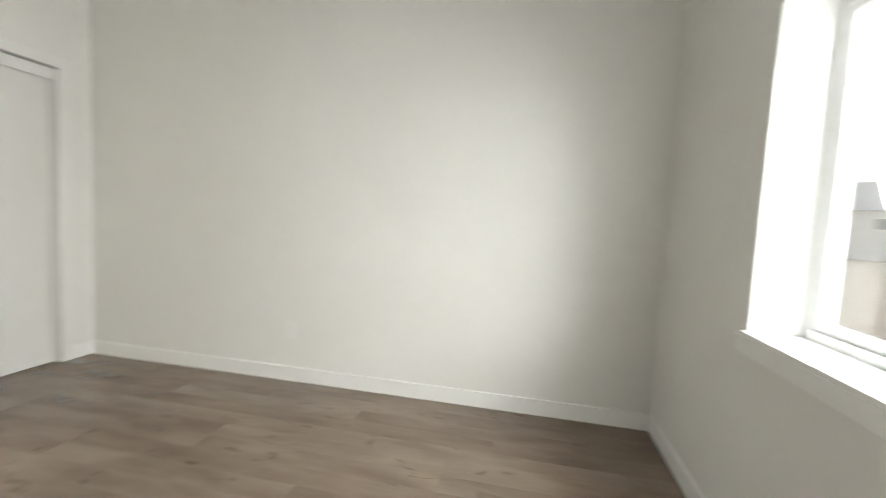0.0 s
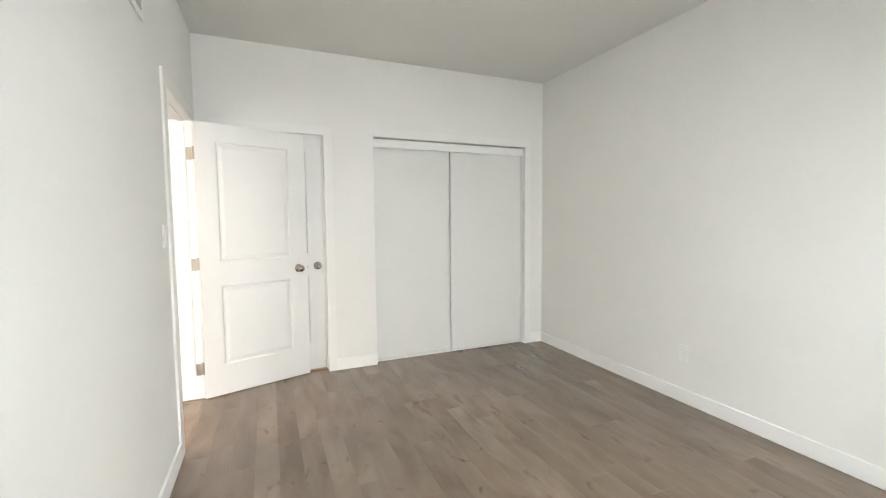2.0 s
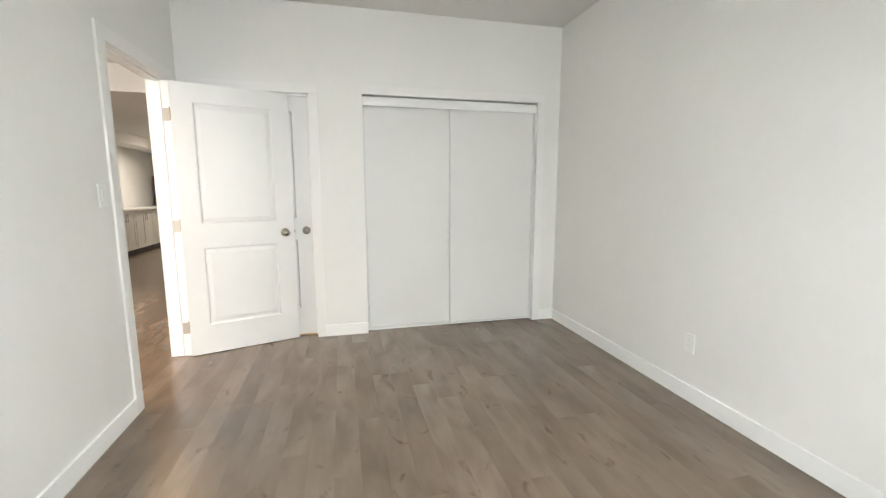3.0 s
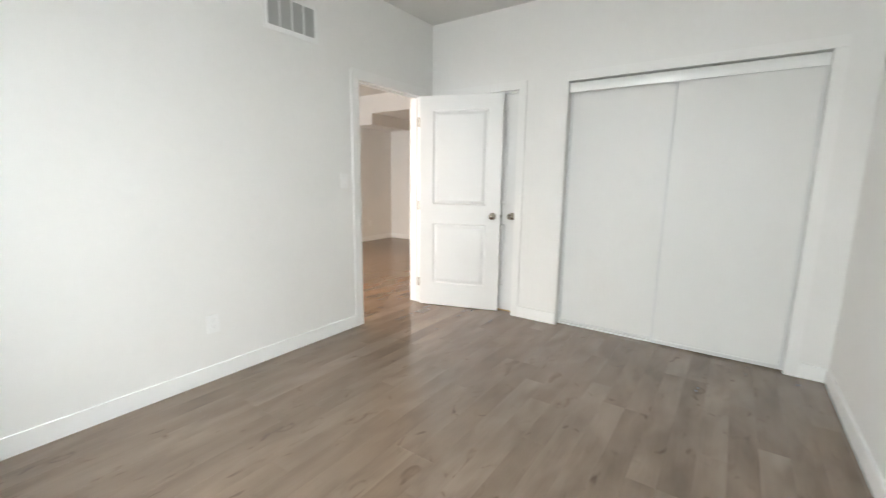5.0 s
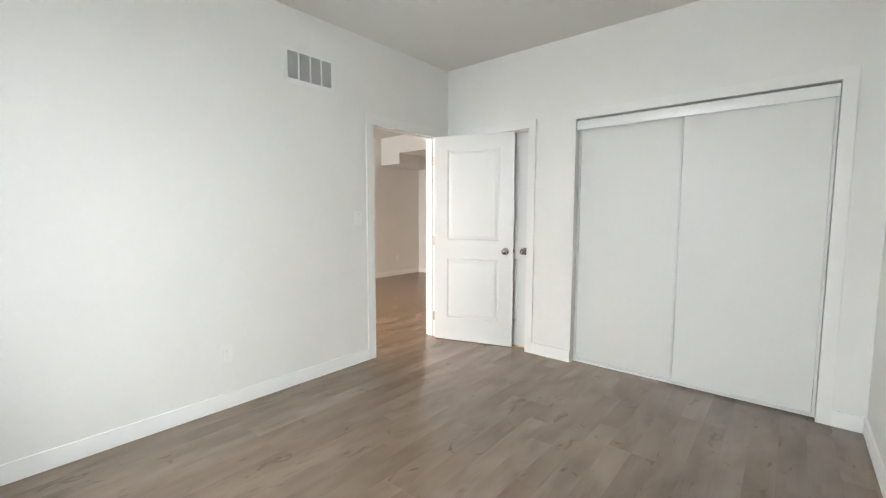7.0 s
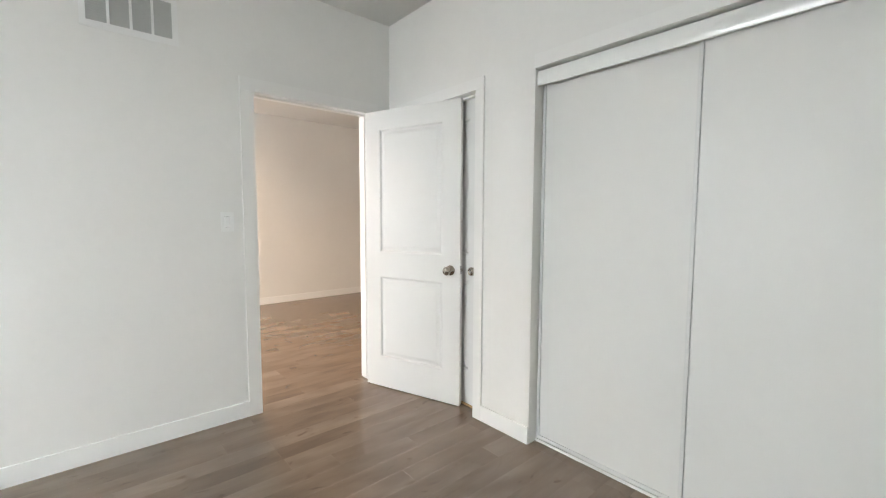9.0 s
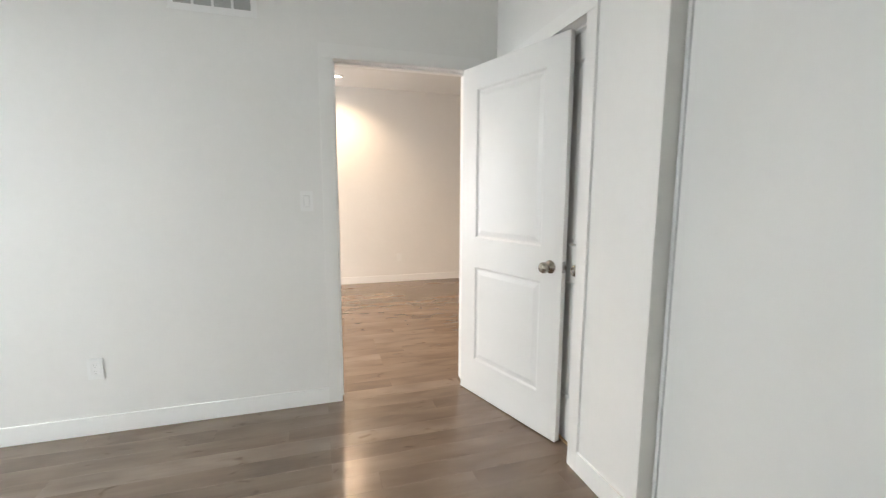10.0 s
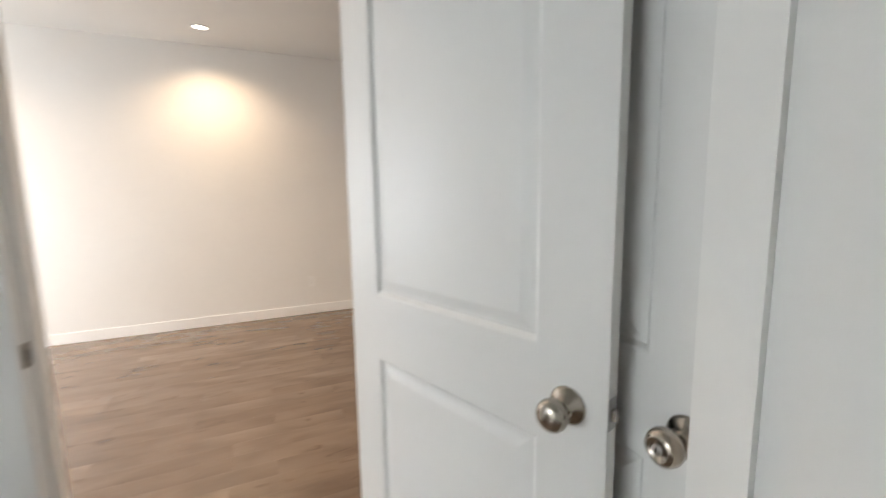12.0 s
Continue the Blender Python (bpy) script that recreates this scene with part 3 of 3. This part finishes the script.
edge = [e for e in bm.edges if len(e.link_faces) == 2 and abs(e.link_faces[0].normal.dot(e.link_faces[1].normal)) < 0.5 and all(abs(v.co.x) > VW / 2 - 1e-4 or abs(v.co.z) > VH / 2 - 1e-4 for v in e.verts)]
bmesh.ops.bevel(bm, geom=edge, offset=0.003, segments=2, affect="EDGES")
part("vent_frame", bm, PLASTIC, vent)
# Flat plate: the duct's shade is put into its grey, as into the slats.
part("vent_backing", boxed(-VW / 2 + 0.01, VW / 2 - 0.01, -0.0009, -0.0004, -VH / 2 + 0.01, VH / 2 - 0.01), SHADE_GREY, vent, "flat grey plate whose colour stands for the shade behind the louvres")
bm = boxed(0, bw - 0.001, -0.0005, 0.0005, -0.0068, 0.0068)
slat_mesh = None
for u0, u1, v0, v1 in bays:
    for j in range(15):
        z = v0 + 0.006 + j * (v1 - v0 - 0.012) / 14
        if slat_mesh is None:
            s = part("slat", bm, SHADE_GREY, vent)
            slat_mesh = s.data
        else:
            s = new("slat", slat_mesh)
            s.parent = vent
        s.matrix_local = pose(u0 + 0.0005, -0.0052, z, 48, 0, 0)


def downlight(x, y):
    ob = thing("recessed_downlight", pose(x, y, CEIL), "small round recessed ceiling light, switched on", "ceiling light", "living room downlights")
    part("trim_ring", lathe([(0.046, -0.004), (0.050, -0.0065), (0.066, -0.005), (0.070, -0.0005), (0.046, -0.0005), (0.046, -0.004)], 40), PLASTIC, ob, "white trim ring", True)
    part("diffuser", lathe([(0, -0.0030), (0.0455, -0.0030), (0.0455, -0.0005), (0, -0.0005)], 32), LIT, ob, "glowing warm diffuser")


# Fittings for all five lamps, the three added unseen ones too.
for dx, dy in DOWNLIGHTS:
    downlight(dx, dy)
flush = thing("flush_ceiling_light", pose(-2.40, 6.70, 2.42), "round flush-mounted kitchen ceiling light, switched on", "ceiling light")
part("light_base", lathe([(0, -0.0005), (0.175, -0.0005), (0.175, -0.018), (0.168, -0.020), (0, -0.020)], 40), ENAMEL, flush, "white metal base", True)
part("diffuser", lathe([(0, -0.0205), (0.160, -0.0205), (0.158, -0.040), (0.140, -0.056), (0.09, -0.064), (0, -0.067)], 40), LIT, flush, "glowing round diffuser", True)


# ---- kitchen, beyond the doorway ----
def bar_handle(owner, x, y0, y1, z0, z1):
    """Thin bar pull with two posts; along z when y0 == y1."""
    bm = bmesh.new()
    if z0 != z1:
        box(bm, x + 0.022, x + 0.032, y0 - 0.005, y0 + 0.005, z0, z1, 0.002)
        for z in (z0 + 0.02, z1 - 0.03):
            box(bm, x, x + 0.023, y0 - 0.004, y0 + 0.004, z, z + 0.008)
    else:
        box(bm, x + 0.022, x + 0.032, y0, y1, z0 - 0.005, z0 + 0.005, 0.002)
        for y in (y0 + 0.02, y1 - 0.03):
            box(bm, x, x + 0.023, y, y + 0.008, z0 - 0.004, z0 + 0.004)
    part("handle", bm, STEEL, owner, "steel bar handle")


def base_unit(y, wide):
    ob = thing("base_cabinet", pose(-3.44, y, 0.0), "off-white kitchen base cabinet with shaker doors, closed", "cabinet", "kitchen base cabinets")
    part("cabinet_body", boxed(0.0, 0.545, 0.0015, wide - 0.0015, 0.100, 0.870), CABINET, ob)
    part("plinth", boxed(0.02, 0.490, 0.0015, wide - 0.0015, 0.001, 0.099), BLACK, ob, "dark recessed plinth")
    for k in range(2):
        y0, y1 = 0.004 + k * wide / 2, wide / 2 - 0.004 + k * wide / 2
        d = tagged(new("cabinet_door"), "off-white shaker cabinet door")
        d.parent = ob
        bm = pierced("x", 0.5455, 0.018, y0, y1, 0.106, 0.862, [(y0 + 0.06, y1 - 0.06, 0.166, 0.802)])
        part("door_frame_board", bm, CABINET, d)
        part("door_field", boxed(0.5455, 0.552, y0 + 0.0595, y1 - 0.0595, 0.1655, 0.8025), CABINET, d)
        bar_handle(d, 0.5635, y1 - 0.03 if k == 0 else y0 + 0.03, y1 - 0.03 if k == 0 else y0 + 0.03, 0.66, 0.82)
    return ob


first = base_unit(3.52, 0.80)
for k in range(1, 5):
    copy_thing(first, pose(-3.44, 3.52 + 0.82 * k, 0.0))
worktop = finish("worktop", boxed(-3.455, -2.855, 3.51, 7.63, 0.8705, 0.908, bevel=0.003), COUNTER, label="pale stone-look kitchen worktop on the base cabinets", kind="")
tagged(worktop, category="worktop")
wall_shelf = thing("wall_shelf", pose(LIV_W, 3.52, 1.44), "pale wooden open wall shelf over the worktop", "shelf")
part("shelf_board", boxed(0.001, 0.30, 0.0, 1.30, 0.0, 0.028, bevel=0.002), OAK, wall_shelf)
for yy in (0.15, 1.12):
    bm = boxed(0.001, 0.008, yy, yy + 0.025, -0.16, -0.001)
    box(bm, 0.008, 0.24, yy, yy + 0.025, -0.012, -0.001)
    part("shelf_bracket", bm, STEEL, wall_shelf)
jar = thing("storage_jar", pose(LIV_W + 0.17, 4.02, 1.4685), "dark storage jar on the wall shelf", "jar")
part("jar_body", lathe([(0, 0), (0.050, 0), (0.056, 0.008), (0.058, 0.09), (0.050, 0.12), (0.044, 0.125), (0, 0.125)], 28), BLACK, jar, smooth=True)
part("lid", lathe([(0, 0.1255), (0.047, 0.1255), (0.047, 0.142), (0.015, 0.146), (0.012, 0.158), (0, 0.160)], 28), STEEL, jar, smooth=True)
kettle = thing("coffee_maker", pose(-3.22, 4.16, 0.9085), "black countertop coffee maker on the worktop", "coffee maker")
bm = boxed(-0.10, 0.12, -0.09, 0.09, 0.0, 0.03, 0.008)
box(bm, -0.10, -0.02, -0.09, 0.09, 0.0305, 0.24, 0.008)
box(bm, -0.10, 0.12, -0.09, 0.09, 0.2405, 0.30, 0.01)
part("housing", bm, BLACK, kettle)
part("jug", lathe([(0, 0.032), (0.050, 0.032), (0.060, 0.060), (0.058, 0.11), (0.042, 0.150), (0.046, 0.165), (0, 0.165)], 28, m=pose(0.055, 0, 0)), STEEL, kettle, smooth=True)
rail = thing("hanging_rail", pose(LIV_W, 3.52, 2.17), "thin black metal rail under the bulkhead", "rail")
bm = lathe([(0, 0), (0.009, 0), (0.009, 1.4), (0, 1.4)], 14, m=pose(0.30, 0.02, 0.0, -90, 0, 0))
part("bar", bm, BLACK, rail, smooth=True)
for yy in (0.20, 1.20):
    part("rail_bracket", boxed(0.296, 0.304, yy - 0.006, yy + 0.006, 0.009, 0.049), BLACK, rail)

fridge = thing("refrigerator", pose(-3.36, 8.20, 0.0), "tall black two-door refrigerator, closed, at the end of the kitchen", "refrigerator")
part("fridge_body", boxed(0.0, 0.74, 0.045, 0.34, 0.03, 1.645, bevel=0.006), BLACK, fridge)
part("fridge_door", boxed(0.002, 0.366, 0.0, 0.043, 0.06, 1.640, bevel=0.010, segments=3), BLACK, fridge)
part("fridge_door", boxed(0.374, 0.738, 0.0, 0.043, 0.06, 1.640, bevel=0.010, segments=3), BLACK, fridge)
for xx in (0.335, 0.405):
    bm = boxed(xx - 0.010, xx + 0.010, -0.050, -0.034, 0.70, 1.35, 0.005)
    for zz in (0.73, 1.30):
        box(bm, xx - 0.007, xx + 0.007, -0.036, 0.002, zz, zz + 0.02)
    part("fridge_handle", bm, BLACK, fridge)
for xx in (0.06, 0.68):
    part("fridge_foot", boxed(xx - 0.02, xx + 0.02, 0.06, 0.10, 0.001, 0.0295), BLACK, fridge)
part("energy_label", boxed(0.50, 0.60, -0.0012, -0.0002, 0.86, 1.00), COUNTER, fridge, "pale paper label")

pantry = thing("door_3", pose(-2.58, LIV_N - 0.040, 0.008), "white interior door with dark hinges at the end of the kitchen, shut", "door")
panel_leaf(pantry, 0.76, 2.03, LEAF_T, 0.13, (0.235, 0.842), (1.022, 1.905))
for zz in (0.18, 1.00, 1.80):
    part("dark_hinge", lathe([(0, -0.045), (0.007, -0.045), (0.007, 0.045), (0, 0.045)], 14, m=pose(-0.004, -0.004, zz)), BLACK, pantry, "black hinge")

# ---- outdoors, beyond the window ----
bm = bmesh.new()
bmesh.ops.create_grid(bm, x_segments=90, y_segments=90, size=1500)
for v in bm.verts:
    v.co.z = -0.55 + 0.05 * noise.noise(v.co * 0.21) + (0.12 * noise.noise(v.co * 0.05) if v.co.y < -8 else -0.02)
structure("ground", bm, GROUND, "bare frozen mud and gravel ground with thin snow")


def far_house(m, wide, deep, tall, rise, label):
    ob = thing("house", m, label, "house", kind="")
    part("house_wall", boxed(-wide / 2, wide / 2, -deep / 2, deep / 2, -0.3, tall), SIDING, ob)
    bm = bmesh.new()
    o = 0.5
    pts = [(-wide / 2 - o, -deep / 2 - o, tall), (wide / 2 + o, -deep / 2 - o, tall), (wide / 2 + o, deep / 2 + o, tall), (-wide / 2 - o, deep / 2 + o, tall), (-wide / 2 + 2, 0, tall + rise), (wide / 2 - 2, 0, tall + rise)]
    vs = [bm.verts.new(p) for p in pts]
    for f in ((0, 1, 5, 4), (2, 3, 4, 5), (1, 2, 5), (3, 0, 4), (3, 2, 1, 0)):
        bm.faces.new([vs[i] for i in f])
    part("roof", bm, ROOFING, ob)
    n_win = int(wide // 3)
    for i in range(n_win):
        cx = -wide / 2 + (i + 0.5) * wide / n_win
        w = tagged(new("window"), "dark far window")
        w.parent = ob
        part("window_frame", pierced("y", deep / 2 + 0.001, 0.06, cx - 0.7, cx + 0.7, tall - 1.7, tall - 0.6, [(cx - 0.62, cx + 0.62, tall - 1.62, tall - 0.68)]), VINYL, w)
        part("pane", boxed(cx - 0.62, cx + 0.62, deep / 2 + 0.001, deep / 2 + 0.02, tall - 1.62, tall - 0.68), STEEL, w)
    return ob


far_house(pose(47.0, -36.0, -0.5, 0, 0, 56), 46.0, 9.0, 4.3, 3.0, "long low pale house with a grey hipped roof")
porch = thing("porch", pose(0, 0, 0), "white porch beam on posts with blue building wrap above", "porch")
part("porch_beam", boxed(-3.9, 6.4, -6.05, -5.90, 2.50, 2.84, bevel=0.004), TRIM, porch, "white painted beam")
part("porch_soffit", boxed(-3.9, 6.4, -6.05, -4.28, 3.40, 3.44), TRIM, porch, "white soffit boards")
part("porch_wrap", boxed(-3.9, 6.4, -6.04, -5.92, 2.8405, 3.395), WRAP, porch, "blue building wrap")
for px in (-3.85, 6.20):
    part("porch_post", boxed(px, px + 0.14, -6.045, -5.905, -0.70, 2.4995, bevel=0.004), TRIM, porch, "white post")

# ---- floor planks, last ----
structure("floor", boxed(LIV_W - 0.10, ROOM_E + 0.10, ROOM_S - 0.05, LIV_N + 0.10, -0.20, -0.0045), SUBFLOOR, "grey-brown wood-look plank floor running through both rooms")
floor = bpy.data.objects["floor"]
PW, PL = 0.121, 1.220
shelfy = {}


def plank_mesh(wide, length):
    key = (round(wide, 3), round(length, 3))
    if key not in shelfy:
        bm = bmesh.new()
        g, c, d = 0.0001, 0.0005, 0.0002
        lo = [bm.verts.new((x, y, -0.0043)) for x, y in ((g, g), (wide - g, g), (wide - g, length - g), (g, length - g))]
        mi = [bm.verts.new((x, y, -d)) for x, y in ((g, g), (wide - g, g), (wide - g, length - g), (g, length - g))]
        hi = [bm.verts.new((x, y, 0)) for x, y in ((c, c), (wide - c, c), (wide - c, length - c), (c, length - c))]
        for a, b in ((lo, mi), (mi, hi)):
            for i in range(4):
                bm.faces.new((a[i], a[(i + 1) % 4], b[(i + 1) % 4], b[i]))
        bm.faces.new(hi)
        bm.normal_update()
        me = bpy.data.meshes.new("plank")
        bm.to_mesh(me)
        bm.free()
        me.materials.append(PLANK)
        shelfy[key] = me
    return shelfy[key]


def lay(x_from, x_to, y_from, y_to, joined=False):
    """Staggered courses along y; joined: one mesh of separate boards, for the far end."""
    k = math.floor((x_from - 0.02) / PW)
    bm = bmesh.new() if joined else None
    while 0.02 + k * PW < x_to - 0.002:
        xa, xb = max(x_from, 0.02 + k * PW), min(x_to, 0.02 + (k + 1) * PW)
        rng = random.Random(1000 + k)
        y = ROOM_S - rng.choice([0.13, 0.34, 0.55, 0.76, 0.97, 1.10])
        while y < y_to - 0.002:
            ya, yb = max(y, y_from), min(y + PL, y_to)
            if xb - xa > 0.012 and yb - ya > 0.012:
                if joined:
                    first_new = len(bm.verts)
                    bm.from_mesh(plank_mesh(xb - xa, yb - ya))
                    bm.verts.ensure_lookup_table()
                    for v in bm.verts[first_new:]:
                        v.co += Vector((xa, ya, 0.0))
                else:
                    o = new("plank", plank_mesh(xb - xa, yb - ya))
                    o.parent = floor
                    o.location = (xa, ya, 0.0)
            y += PL
        k += 1
    if joined:
        me = bpy.data.meshes.new("far_planks")
        bm.to_mesh(me)
        bm.free()
        me.materials.append(FAR_PLANK)
        o = new("far_planks", me)
        o.parent = floor
        tagged(o, kind="stuff")


lay(0.0, ROOM_E, ROOM_S, 0.0)
lay(LIV_W, 0.0, ROOM_S, 0.80)
lay(LIV_W, 0.0, 0.80, LIV_N, joined=True)
lay(D2_W, D2_E, 0.0, 0.119)
lay(CL_W, CL_E, 0.0, 0.84)
